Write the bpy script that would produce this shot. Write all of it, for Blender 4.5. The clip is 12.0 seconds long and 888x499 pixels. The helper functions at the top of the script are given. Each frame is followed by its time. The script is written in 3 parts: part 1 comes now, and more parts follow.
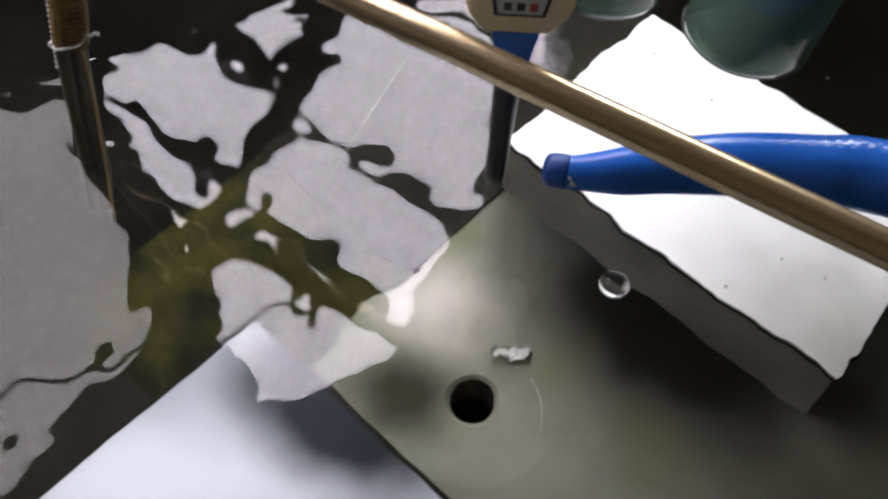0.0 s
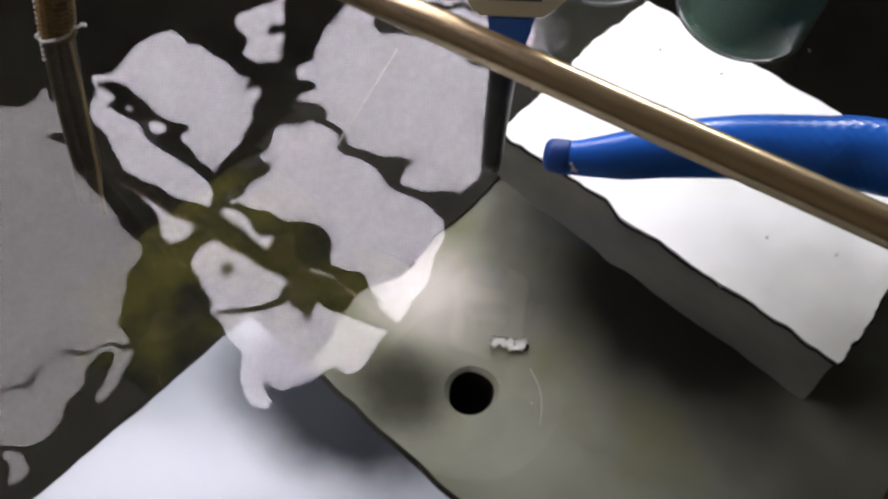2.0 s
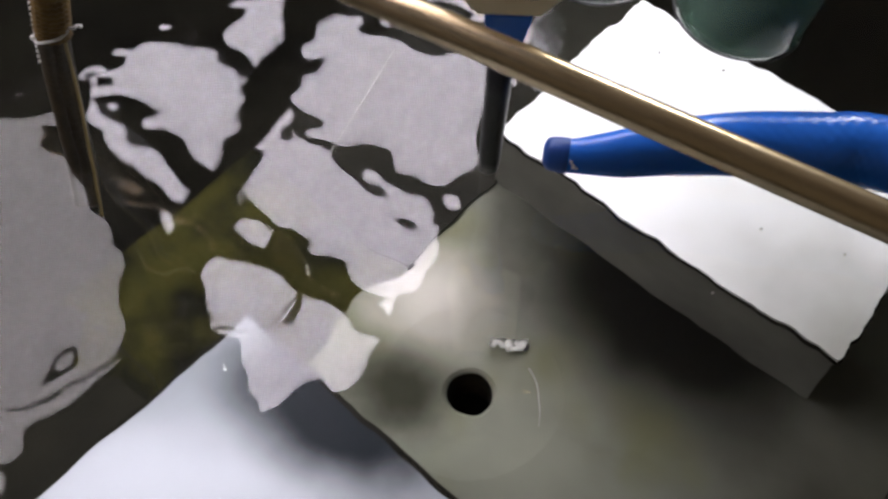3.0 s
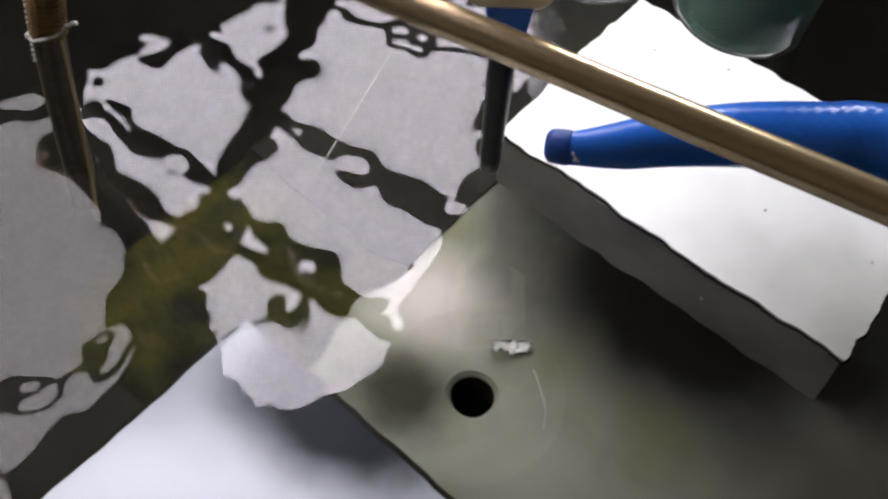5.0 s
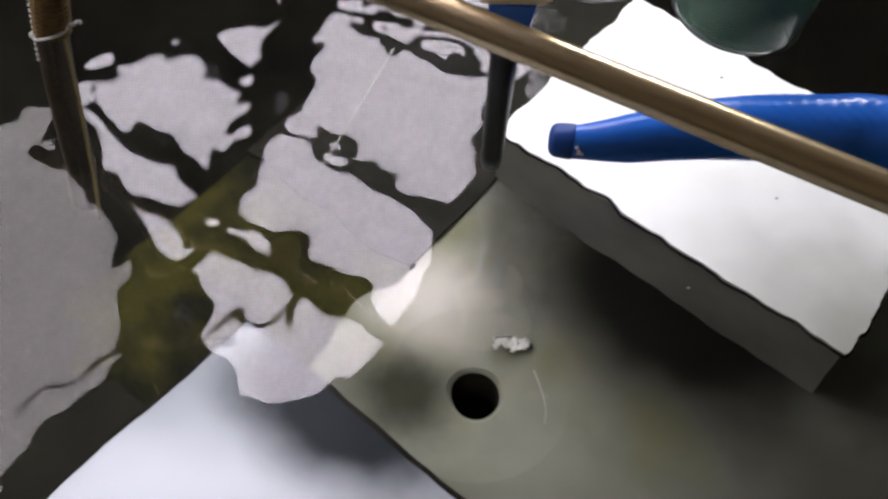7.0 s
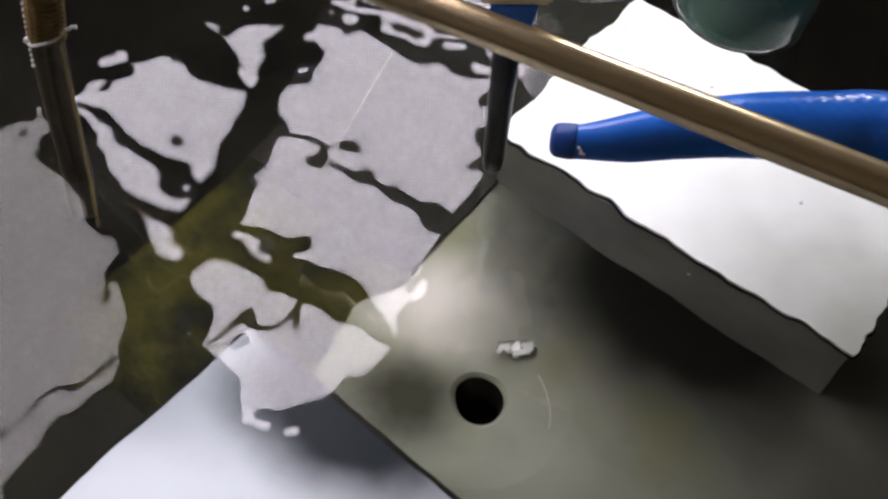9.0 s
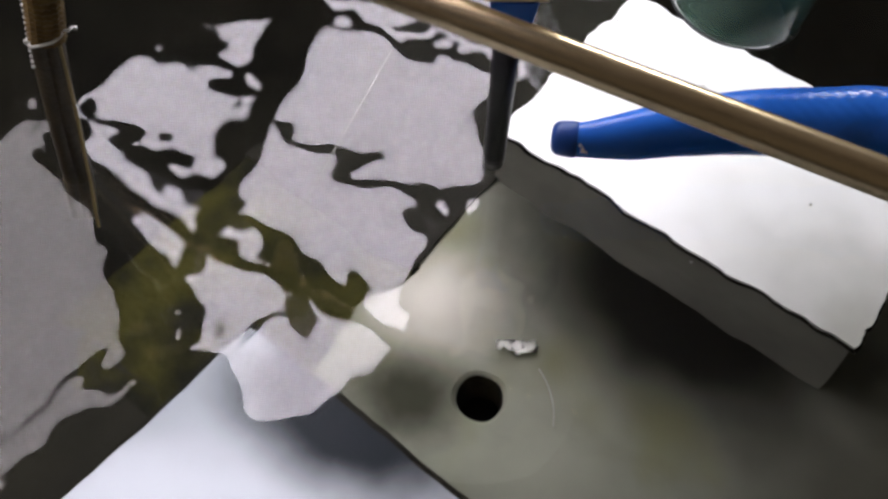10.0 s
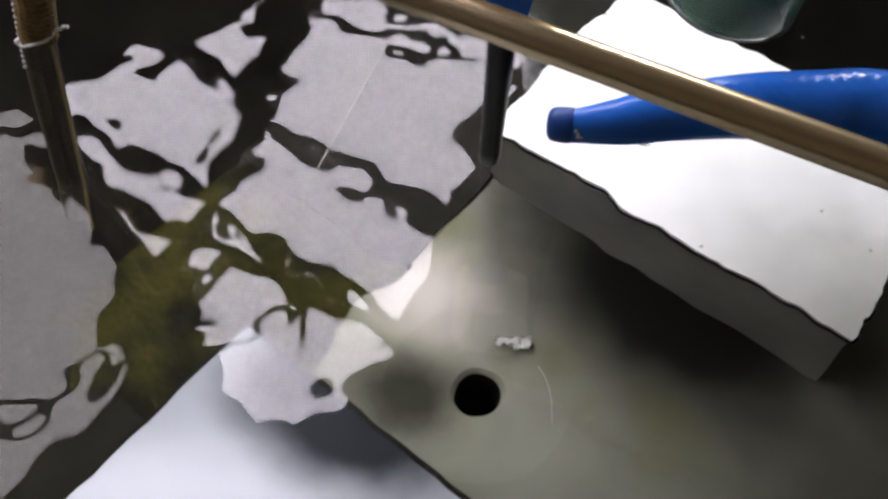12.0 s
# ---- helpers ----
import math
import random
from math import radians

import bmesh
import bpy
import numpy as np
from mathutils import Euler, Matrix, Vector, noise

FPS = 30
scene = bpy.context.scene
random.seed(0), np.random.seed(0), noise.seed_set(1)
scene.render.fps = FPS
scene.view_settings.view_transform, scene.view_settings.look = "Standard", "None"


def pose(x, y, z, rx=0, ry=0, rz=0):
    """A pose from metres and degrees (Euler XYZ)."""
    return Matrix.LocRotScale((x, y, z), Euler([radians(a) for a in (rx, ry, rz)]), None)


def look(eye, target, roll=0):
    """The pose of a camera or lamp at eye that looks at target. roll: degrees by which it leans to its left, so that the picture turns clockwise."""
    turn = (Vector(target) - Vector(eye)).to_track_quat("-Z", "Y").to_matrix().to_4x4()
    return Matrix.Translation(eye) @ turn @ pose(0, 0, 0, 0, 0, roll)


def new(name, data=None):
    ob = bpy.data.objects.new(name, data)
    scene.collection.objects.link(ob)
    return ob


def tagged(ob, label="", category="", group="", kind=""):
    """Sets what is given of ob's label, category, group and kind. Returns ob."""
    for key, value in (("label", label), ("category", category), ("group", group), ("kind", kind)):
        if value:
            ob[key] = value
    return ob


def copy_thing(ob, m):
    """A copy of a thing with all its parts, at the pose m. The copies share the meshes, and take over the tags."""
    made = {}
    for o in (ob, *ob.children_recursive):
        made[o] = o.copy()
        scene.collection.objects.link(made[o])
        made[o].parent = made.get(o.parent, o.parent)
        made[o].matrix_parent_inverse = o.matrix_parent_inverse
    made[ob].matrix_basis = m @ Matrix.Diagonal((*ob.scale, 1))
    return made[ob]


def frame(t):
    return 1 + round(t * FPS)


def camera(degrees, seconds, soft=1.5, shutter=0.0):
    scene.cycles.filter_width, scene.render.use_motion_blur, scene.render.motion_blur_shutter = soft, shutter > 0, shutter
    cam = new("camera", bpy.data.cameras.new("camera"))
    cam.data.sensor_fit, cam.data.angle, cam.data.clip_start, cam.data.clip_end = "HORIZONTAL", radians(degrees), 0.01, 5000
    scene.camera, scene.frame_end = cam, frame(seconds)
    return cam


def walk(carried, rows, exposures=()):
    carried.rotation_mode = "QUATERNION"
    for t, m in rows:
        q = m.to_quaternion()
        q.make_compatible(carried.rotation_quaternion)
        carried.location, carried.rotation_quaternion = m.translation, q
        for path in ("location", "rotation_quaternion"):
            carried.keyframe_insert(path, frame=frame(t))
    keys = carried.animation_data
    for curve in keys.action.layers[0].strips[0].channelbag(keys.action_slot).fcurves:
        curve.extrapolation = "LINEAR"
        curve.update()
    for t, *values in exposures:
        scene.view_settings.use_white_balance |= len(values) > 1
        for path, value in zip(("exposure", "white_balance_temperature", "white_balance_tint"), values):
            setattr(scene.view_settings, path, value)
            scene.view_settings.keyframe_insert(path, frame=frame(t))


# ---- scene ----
cam = camera(52.0, 12.0, soft=2.8)
PATH = [
    (0, (0.0315, 0.0791, 0.3643), (-0.0077, 0.6267, -0.4714), 0.54),
    (0.5, (0.0304, 0.0808, 0.3635), (-0.0064, 0.6244, -0.4750), 0.45),
    (1, (0.0300, 0.0825, 0.3637), (-0.0043, 0.6240, -0.4763), 0.28),
    (1.5, (0.0301, 0.0816, 0.3615), (-0.0034, 0.6254, -0.4770), 0.43),
    (2, (0.0287, 0.0807, 0.3590), (-0.0007, 0.6225, -0.4810), 0.42),
    (2.5, (0.0300, 0.0795, 0.3592), (0.0026, 0.6217, -0.4806), 0.61),
    (3, (0.0282, 0.0797, 0.3564), (0.0016, 0.6264, -0.4804), 0.31),
    (5, (0.0263, 0.0779, 0.3486), (0.0020, 0.6350, -0.4815), 0.07),
    (5.5, (0.0254, 0.0759, 0.3489), (0.0012, 0.6374, -0.4782), 0.15),
    (6, (0.0241, 0.0747, 0.3480), (0.0033, 0.6393, -0.4771), 0.08),
    (6.5, (0.0232, 0.0751, 0.3478), (0.0031, 0.6368, -0.4792), 0.03),
    (7, (0.0224, 0.0735, 0.3475), (0.0042, 0.6363, -0.4790), 0.21),
    (9, (0.0200, 0.0769, 0.3432), (0.0042, 0.6426, -0.4813), -0.24),
    (9.5, (0.0184, 0.0770, 0.3424), (0.0034, 0.6442, -0.4810), -0.40),
    (10, (0.0176, 0.0766, 0.3436), (0.0060, 0.6404, -0.4822), -0.36),
    (10.5, (0.0169, 0.0753, 0.3427), (0.0081, 0.6415, -0.4816), -0.25),
    (11, (0.0161, 0.0754, 0.3414), (0.0107, 0.6426, -0.4822), -0.42),
    (11.5, (0.0151, 0.0762, 0.3415), (0.0116, 0.6400, -0.4845), -0.50),
    (12, (0.0154, 0.0767, 0.3413), (0.0121, 0.6398, -0.4851), -0.43),
]
walk(cam, [(t, look(eye, target, roll)) for t, eye, target, roll in PATH])

# ---- light and exposure ----
scene.view_settings.exposure = 0.0
world = bpy.data.worlds.new("world")
scene.world = world
world.use_nodes = True
world.node_tree.nodes["Background"].inputs["Color"].default_value = (0.35, 0.38, 0.36, 1)
world.node_tree.nodes["Background"].inputs["Strength"].default_value = 0.05

# added main lamp, out of view in an opening of the unseen north wall
north_lamp = bpy.data.lights.new("added_north_light", "AREA")
north_lamp.shape, north_lamp.size, north_lamp.size_y, north_lamp.energy, north_lamp.color = "RECTANGLE", 0.88, 0.38, 32.0, (0.96, 0.97, 1.0)
new("added_north_light", north_lamp).matrix_world = look((0.35, 1.97, 0.85), (0.1, 0.35, -0.1))


# ---- materials ----
def mat(name, color, rough=0.5, metal=0.0, color2=None, scale=20.0, bump=0.0, bump_scale=80.0, trans=0.0, ior=1.45,
        emit=0.0, coat=0.0, spots=None, spot_scale=6.0, spot_at=0.6):
    m = bpy.data.materials.new(name)
    m.use_nodes = True
    nt = m.node_tree
    b = nt.nodes["Principled BSDF"]
    b.inputs["Roughness"].default_value = rough
    b.inputs["Metallic"].default_value = metal
    b.inputs["Transmission Weight"].default_value = trans
    b.inputs["IOR"].default_value = ior
    b.inputs["Coat Weight"].default_value = coat
    tc = nt.nodes.new("ShaderNodeTexCoord")
    if color2:
        n = nt.nodes.new("ShaderNodeTexNoise")
        n.inputs["Scale"].default_value = scale
        n.inputs["Detail"].default_value = 6
        nt.links.new(tc.outputs["Object"], n.inputs["Vector"])
        r = nt.nodes.new("ShaderNodeValToRGB")
        r.color_ramp.elements[0].position, r.color_ramp.elements[1].position = 0.35, 0.65
        r.color_ramp.elements[0].color, r.color_ramp.elements[1].color = (*color, 1), (*color2, 1)
        nt.links.new(n.outputs["Fac"], r.inputs["Fac"])
        out = r.outputs["Color"]
        if spots:
            n2 = nt.nodes.new("ShaderNodeTexNoise")
            n2.inputs["Scale"].default_value = spot_scale
            n2.inputs["Detail"].default_value = 3
            nt.links.new(tc.outputs["Object"], n2.inputs["Vector"])
            r2 = nt.nodes.new("ShaderNodeValToRGB")
            r2.color_ramp.elements[0].position, r2.color_ramp.elements[1].position = spot_at - 0.1, spot_at + 0.1
            nt.links.new(n2.outputs["Fac"], r2.inputs["Fac"])
            mx = nt.nodes.new("ShaderNodeMix")
            mx.data_type = "RGBA"
            nt.links.new(r2.outputs["Color"], mx.inputs[0])
            nt.links.new(out, mx.inputs[6])
            mx.inputs[7].default_value = (*spots, 1)
            out = mx.outputs[2]
        nt.links.new(out, b.inputs["Base Color"])
    else:
        b.inputs["Base Color"].default_value = (*color, 1)
    if bump:
        n = nt.nodes.new("ShaderNodeTexNoise")
        n.inputs["Scale"].default_value = bump_scale
        n.inputs["Detail"].default_value = 5
        nt.links.new(tc.outputs["Object"], n.inputs["Vector"])
        k = nt.nodes.new("ShaderNodeBump")
        k.inputs["Strength"].default_value = bump
        k.inputs["Distance"].default_value = 0.002
        nt.links.new(n.outputs["Fac"], k.inputs["Height"])
        nt.links.new(k.outputs["Normal"], b.inputs["Normal"])
    if emit:
        b.inputs["Emission Color"].default_value = (*color, 1)
        b.inputs["Emission Strength"].default_value = emit
    return m


def add_stain_or_light(m, place, stretch, turn, colour, inner=0.25, edge=0.35):
    """A cloudy patch with an uneven outline, for stains and painted light or shade, at a place of its object, of the
    given half lengths.
    """
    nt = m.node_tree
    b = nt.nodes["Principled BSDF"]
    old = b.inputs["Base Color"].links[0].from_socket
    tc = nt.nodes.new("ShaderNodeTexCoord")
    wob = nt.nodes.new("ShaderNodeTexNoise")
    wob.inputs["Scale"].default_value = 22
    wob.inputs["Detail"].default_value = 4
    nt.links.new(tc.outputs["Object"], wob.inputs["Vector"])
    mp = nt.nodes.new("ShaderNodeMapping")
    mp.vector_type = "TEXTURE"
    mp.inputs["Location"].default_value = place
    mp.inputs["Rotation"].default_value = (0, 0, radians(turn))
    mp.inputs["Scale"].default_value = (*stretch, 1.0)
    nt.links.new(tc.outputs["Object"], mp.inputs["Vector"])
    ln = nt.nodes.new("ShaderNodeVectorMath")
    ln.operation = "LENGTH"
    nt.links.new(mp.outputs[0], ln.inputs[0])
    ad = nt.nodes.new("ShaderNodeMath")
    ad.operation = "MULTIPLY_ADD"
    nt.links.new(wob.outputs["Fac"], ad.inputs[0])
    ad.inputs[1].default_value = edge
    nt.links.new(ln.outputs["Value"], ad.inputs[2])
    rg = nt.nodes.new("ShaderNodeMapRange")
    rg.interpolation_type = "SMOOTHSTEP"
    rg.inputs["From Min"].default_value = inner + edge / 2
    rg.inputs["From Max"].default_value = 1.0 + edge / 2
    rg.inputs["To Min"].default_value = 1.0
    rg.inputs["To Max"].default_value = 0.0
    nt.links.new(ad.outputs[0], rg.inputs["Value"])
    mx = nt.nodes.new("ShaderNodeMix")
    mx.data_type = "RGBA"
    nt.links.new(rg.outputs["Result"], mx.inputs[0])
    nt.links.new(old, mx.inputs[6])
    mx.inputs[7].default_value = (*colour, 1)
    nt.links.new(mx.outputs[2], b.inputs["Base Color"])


def water_material(film):
    """Clear water with a share of mirror gloss added to strengthen its reflections."""
    m = mat("water", (1, 1, 1), 0.0, trans=1.0, ior=1.333)
    nt = m.node_tree
    gloss = nt.nodes.new("ShaderNodeBsdfGlossy")
    gloss.inputs["Roughness"].default_value = 0.0
    mix = nt.nodes.new("ShaderNodeMixShader")
    mix.inputs[0].default_value = film
    nt.links.new(nt.nodes["Principled BSDF"].outputs[0], mix.inputs[1])
    nt.links.new(gloss.outputs[0], mix.inputs[2])
    nt.links.new(mix.outputs[0], nt.nodes["Material Output"].inputs["Surface"])
    return m


WATER = water_material(0.02)
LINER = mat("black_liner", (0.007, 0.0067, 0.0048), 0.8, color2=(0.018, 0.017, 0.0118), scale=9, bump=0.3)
FLOOR = mat("silty_shaded_concrete", (0.127, 0.132, 0.102), 0.8, color2=(0.196, 0.203, 0.158), scale=7, bump=0.4, spots=(0.115, 0.118, 0.06), spot_scale=11, spot_at=0.62)
ALGAE = mat("olive_algae", (0.014, 0.013, 0.003), 0.9, color2=(0.031, 0.029, 0.007), scale=16, bump=0.6, bump_scale=200, spots=(0.007, 0.007, 0.004), spot_scale=26, spot_at=0.56)
WHITE = mat("white_plastic", (0.90, 0.90, 0.89), 0.45, color2=(0.86, 0.87, 0.85), scale=10, bump=0.1)
COOL = mat("pale_enamel", (0.30, 0.325, 0.35), 0.3, color2=(0.36, 0.385, 0.41), scale=8, bump=0.05)
SIDE = mat("grey_side", (0.13, 0.13, 0.11), 0.8, color2=(0.20, 0.20, 0.168), scale=14, bump=0.4)
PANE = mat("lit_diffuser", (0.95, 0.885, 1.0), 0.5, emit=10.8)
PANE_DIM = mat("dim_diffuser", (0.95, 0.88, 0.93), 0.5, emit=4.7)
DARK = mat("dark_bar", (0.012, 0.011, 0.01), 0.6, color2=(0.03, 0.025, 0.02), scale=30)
STEEL = mat("brassy_steel", (0.52, 0.40, 0.23), 0.27, 0.78, color2=(0.60, 0.47, 0.29), scale=40, bump=0.04, bump_scale=300)
BLUE = mat("blue_pvc", (0.016, 0.125, 0.55), 0.24, color2=(0.022, 0.15, 0.62), scale=25)
BLUE_DARK = mat("dark_blue_pvc", (0.006, 0.045, 0.22), 0.45, color2=(0.009, 0.06, 0.28), scale=30)
CREAM = mat("cream_plastic", (0.80, 0.68, 0.42), 0.4, color2=(0.84, 0.73, 0.47), scale=30)
BLACK = mat("black_plastic", (0.012, 0.012, 0.014), 0.4, color2=(0.02, 0.02, 0.022), scale=40)
LCD = mat("grey_display", (0.55, 0.58, 0.56), 0.25, color2=(0.6, 0.62, 0.6), scale=30)
RED = mat("red_print", (0.5, 0.05, 0.04), 0.5)
BRAID = mat("braided_brass", (0.10, 0.06, 0.017), 0.5, 0.5, color2=(0.21, 0.135, 0.045), scale=140)
TUBE = mat("brown_tube", (0.028, 0.019, 0.008), 0.5, color2=(0.06, 0.042, 0.017), scale=60, bump=0.3, bump_scale=400)
WIRE = mat("pale_tie", (0.75, 0.75, 0.72), 0.3)
YELLOW_WIRE = mat("yellow_wire", (0.27, 0.20, 0.07), 0.4, color2=(0.33, 0.25, 0.10), scale=50)
GREEN = mat("green_glass", (0.22, 0.36, 0.28), 0.05, trans=0.72, ior=1.40)
LIQUID = mat("green_liquid", (0.20, 0.30, 0.23), 0.35, color2=(0.15, 0.235, 0.18), scale=14)
RECESS = mat("dark_recess", (0.002, 0.002, 0.002), 0.9, color2=(0.004, 0.004, 0.003), scale=40)
BRASS = mat("worn_brass", (0.42, 0.27, 0.08), 0.35, 0.8, color2=(0.5, 0.34, 0.12), scale=60)
SCRAP = mat("pale_film", (0.88, 0.88, 0.82), 0.3, color2=(0.60, 0.60, 0.55), scale=110)
THREAD = mat("dull_thread", (0.22, 0.22, 0.19), 0.5, color2=(0.27, 0.27, 0.24), scale=60)
BUBBLE = mat("bubble_film", (1, 1, 1), 0.0, trans=1.0, ior=1.33)
WALL = mat("tan_wall", (0.24, 0.20, 0.15), 0.9, color2=(0.29, 0.245, 0.18), scale=4, bump=0.3)
FRAME_PAINT = mat("frame_paint", (0.7, 0.7, 0.68), 0.4, color2=(0.75, 0.75, 0.72), scale=10)


# what lies under water hardly shines
for under in (RECESS, LINER, FLOOR, ALGAE, SIDE, WHITE, COOL):
    under.node_tree.nodes["Principled BSDF"].inputs["Specular IOR Level"].default_value = 0.08

# an olive stain on the concrete, and light and shade painted into floor and tops (places in the basin's axes)
# bright patch: fuzzy glow of the mirrored panes, painted on the floor
add_stain_or_light(FLOOR, (0.036, 0.112, -0.20), (0.056, 0.056), 20, (0.42, 0.40, 0.35), 0.1, 0.6)
# black patch: shadow along the white block's foot, painted on the floor
add_stain_or_light(FLOOR, (0.155, 0.204, -0.20), (0.165, 0.094), 0, (0.004, 0.004, 0.003), 0.32, 0.35)
# greyer right end: the light's falloff painted into the white top
add_stain_or_light(WHITE, (0.275, 0.215, -0.13), (0.21, 0.16), 0, (0.28, 0.28, 0.25), 0.0, 0.4)
# olive-dark stain beside the drain
add_stain_or_light(FLOOR, (0.066, 0.055, -0.20), (0.062, 0.042), 25, (0.03, 0.03, 0.02), 0.15, 0.8)
# darker right side: gradual shade painted on the floor
add_stain_or_light(FLOOR, (0.36, 0.14, -0.20), (0.15, 0.26), 0, (0.045, 0.043, 0.031), 0.25)
# brighter near part: glow painted into the pale top
add_stain_or_light(COOL, (0.030, -0.085, -0.13), (0.17, 0.062), 40, (0.62, 0.65, 0.70), 0.1, 0.35)
# dark patch by the edge: shade painted into the pale top
add_stain_or_light(COOL, (0.062, 0.007, -0.13), (0.090, 0.055), 10, (0.014, 0.018, 0.022), 0.35, 0.45)


# ---- mesh helpers ----
def box(bm, size, m, bevel=0.0):
    g = bmesh.ops.create_cube(bm, size=1, matrix=m @ Matrix.Diagonal((*size, 1)))
    if bevel:
        edges = list({e for v in g["verts"] for e in v.link_edges})
        bmesh.ops.bevel(bm, geom=edges, offset=bevel, segments=2, affect="EDGES", profile=0.5)


def part(name, bm, material, parent=None, label="", smooth=False):
    me = bpy.data.meshes.new(name)
    bm.normal_update()
    bm.to_mesh(me)
    bm.free()
    me.materials.append(material)
    if smooth:
        for p in me.polygons:
            p.use_smooth = True
    ob = new(name, me)
    if parent:
        ob.parent = parent
    if label:
        ob["label"] = label
    return ob


def spline(points, n):
    """Catmull-Rom through points, n steps a span."""
    P = [Vector(p) for p in points]
    P = [P[0] * 2 - P[1]] + P + [P[-1] * 2 - P[-2]]
    out = []
    for i in range(1, len(P) - 2):
        for k in range(n):
            t = k / n
            out.append(0.5 * (2 * P[i] + (P[i + 1] - P[i - 1]) * t + (2 * P[i - 1] - 5 * P[i] + 4 * P[i + 1] - P[i + 2]) * t * t
                              + (3 * P[i] - P[i - 1] - 3 * P[i + 1] + P[i + 2]) * t ** 3))
    return out + [P[-2]]


def tube(bm, line, radius, sides=24, twist=None):
    """A closed tube along line; radius(s) with s from 0 to 1; twist(s, a) adds relief."""
    rings, ref = [], Vector((0, 0, 1))
    for i, p in enumerate(line):
        d = (line[min(i + 1, len(line) - 1)] - line[max(i - 1, 0)]).normalized()
        x = d.cross(ref if abs(d.z) < 0.9 else Vector((0, 1, 0))).normalized()
        y = d.cross(x)
        s = i / (len(line) - 1)
        ring = []
        for k in range(sides):
            a = 2 * math.pi * k / sides
            r = radius(s) + (twist(i, a) if twist else 0)
            ring.append(bm.verts.new(p + (x * math.cos(a) + y * math.sin(a)) * r))
        rings.append(ring)
    for a, b in zip(rings, rings[1:]):
        for k in range(sides):
            bm.faces.new((a[k], a[(k + 1) % sides], b[(k + 1) % sides], b[k]))
    bm.faces.new(rings[0][::-1])
    bm.faces.new(rings[-1])


def prism(bm, outline, z0, z1, m=Matrix()):
    lo = [bm.verts.new(m @ Vector((x, y, z0))) for x, y in outline]
    hi = [bm.verts.new(m @ Vector((x, y, z1))) for x, y in outline]
    bm.faces.new(lo[::-1])
    bm.faces.new(hi)
    for i in range(len(lo)):
        j = (i + 1) % len(lo)
        bm.faces.new((lo[i], lo[j], hi[j], hi[i]))
    bmesh.ops.recalc_face_normals(bm, faces=bm.faces)


# ---- the pond basin and the unseen room added round it ----
TANK = pose(-0.093, 0.305, 0, 0, 0, -38.8)      # the axes of the basin's blocks
FLOOR_Z, BLOCK_Z = -0.20, -0.13


def slab(name, size, m, material, bevel, label="", category="", kind=""):
    bm = bmesh.new()
    box(bm, size, m, bevel)
    return tagged(part(name, bm, material), label, category, kind=kind)


slab("pond_bottom", (1.9, 1.9, 0.1), pose(0, 0.4, -0.65), LINER, 0, "black liner at the bottom of the dark pond", "pond", "structure")
for i, (sx, sy, x, y) in enumerate([(0.15, 1.6, -0.7, 0.4), (0.15, 1.6, 0.7, 0.4), (1.25, 0.15, 0, -0.33), (1.25, 0.15, 0, 1.13)]):
    slab("pond_wall_%d" % (i + 1), (sx, sy, 0.62), pose(x, y, -0.29), LINER, 0.004, "black lined wall of the pond", "wall", "structure")


# unseen walls and ceiling, added as tones for rod and water to reflect
def room():
    for n, size, p in (("wall_south", (3.2, 0.1, 2.6), (0, -1.15, 0.6)),
                       ("wall_west", (0.1, 3.1, 2.6), (-1.65, 0.45, 0.6)), ("wall_east", (0.1, 3.1, 2.6), (1.65, 0.45, 0.6))):
        slab(n, size, pose(*p), WALL, 0, "unseen dim tan wall added for reflections", "wall", "structure")
    bm = bmesh.new()
    for size, p in (((1.5, 0.1, 2.6), (-0.85, 2.05, 0.6)), ((0.8, 0.1, 2.6), (1.2, 2.05, 0.6)), ((0.9, 0.1, 1.35), (0.35, 2.05, -0.025)), ((0.9, 0.1, 0.85), (0.35, 2.05, 1.475))):
        box(bm, size, pose(*p))
    tagged(part("wall_north", bm, WALL), "unseen dim tan wall with an opening for the lamp", "wall", kind="structure")
    # unseen frame, added round the lamp's opening
    bm = bmesh.new()
    for size, p in (((0.9, 0.05, 0.03), (0.35, 2.06, 0.667)), ((0.9, 0.05, 0.03), (0.35, 2.06, 1.033)), ((0.03, 0.05, 0.33), (-0.083, 2.06, 0.85)), ((0.03, 0.05, 0.33), (0.783, 2.06, 0.85))):
        box(bm, size, pose(*p), 0.003)
    tagged(part("lamp_frame", bm, FRAME_PAINT), "unseen white frame round the added north lamp", "window", kind="structure")
    slab("ceiling", (3.4, 3.3, 0.1), pose(0, 0.45, 1.95), WALL, 0, "unseen dim tan ceiling added for reflections", "ceiling", "structure")
    slab("ground", (3.4, 3.3, 0.05), pose(0, 0.45, -0.73), WALL, 0, "dark ground under the pond", "floor", "structure")


room()


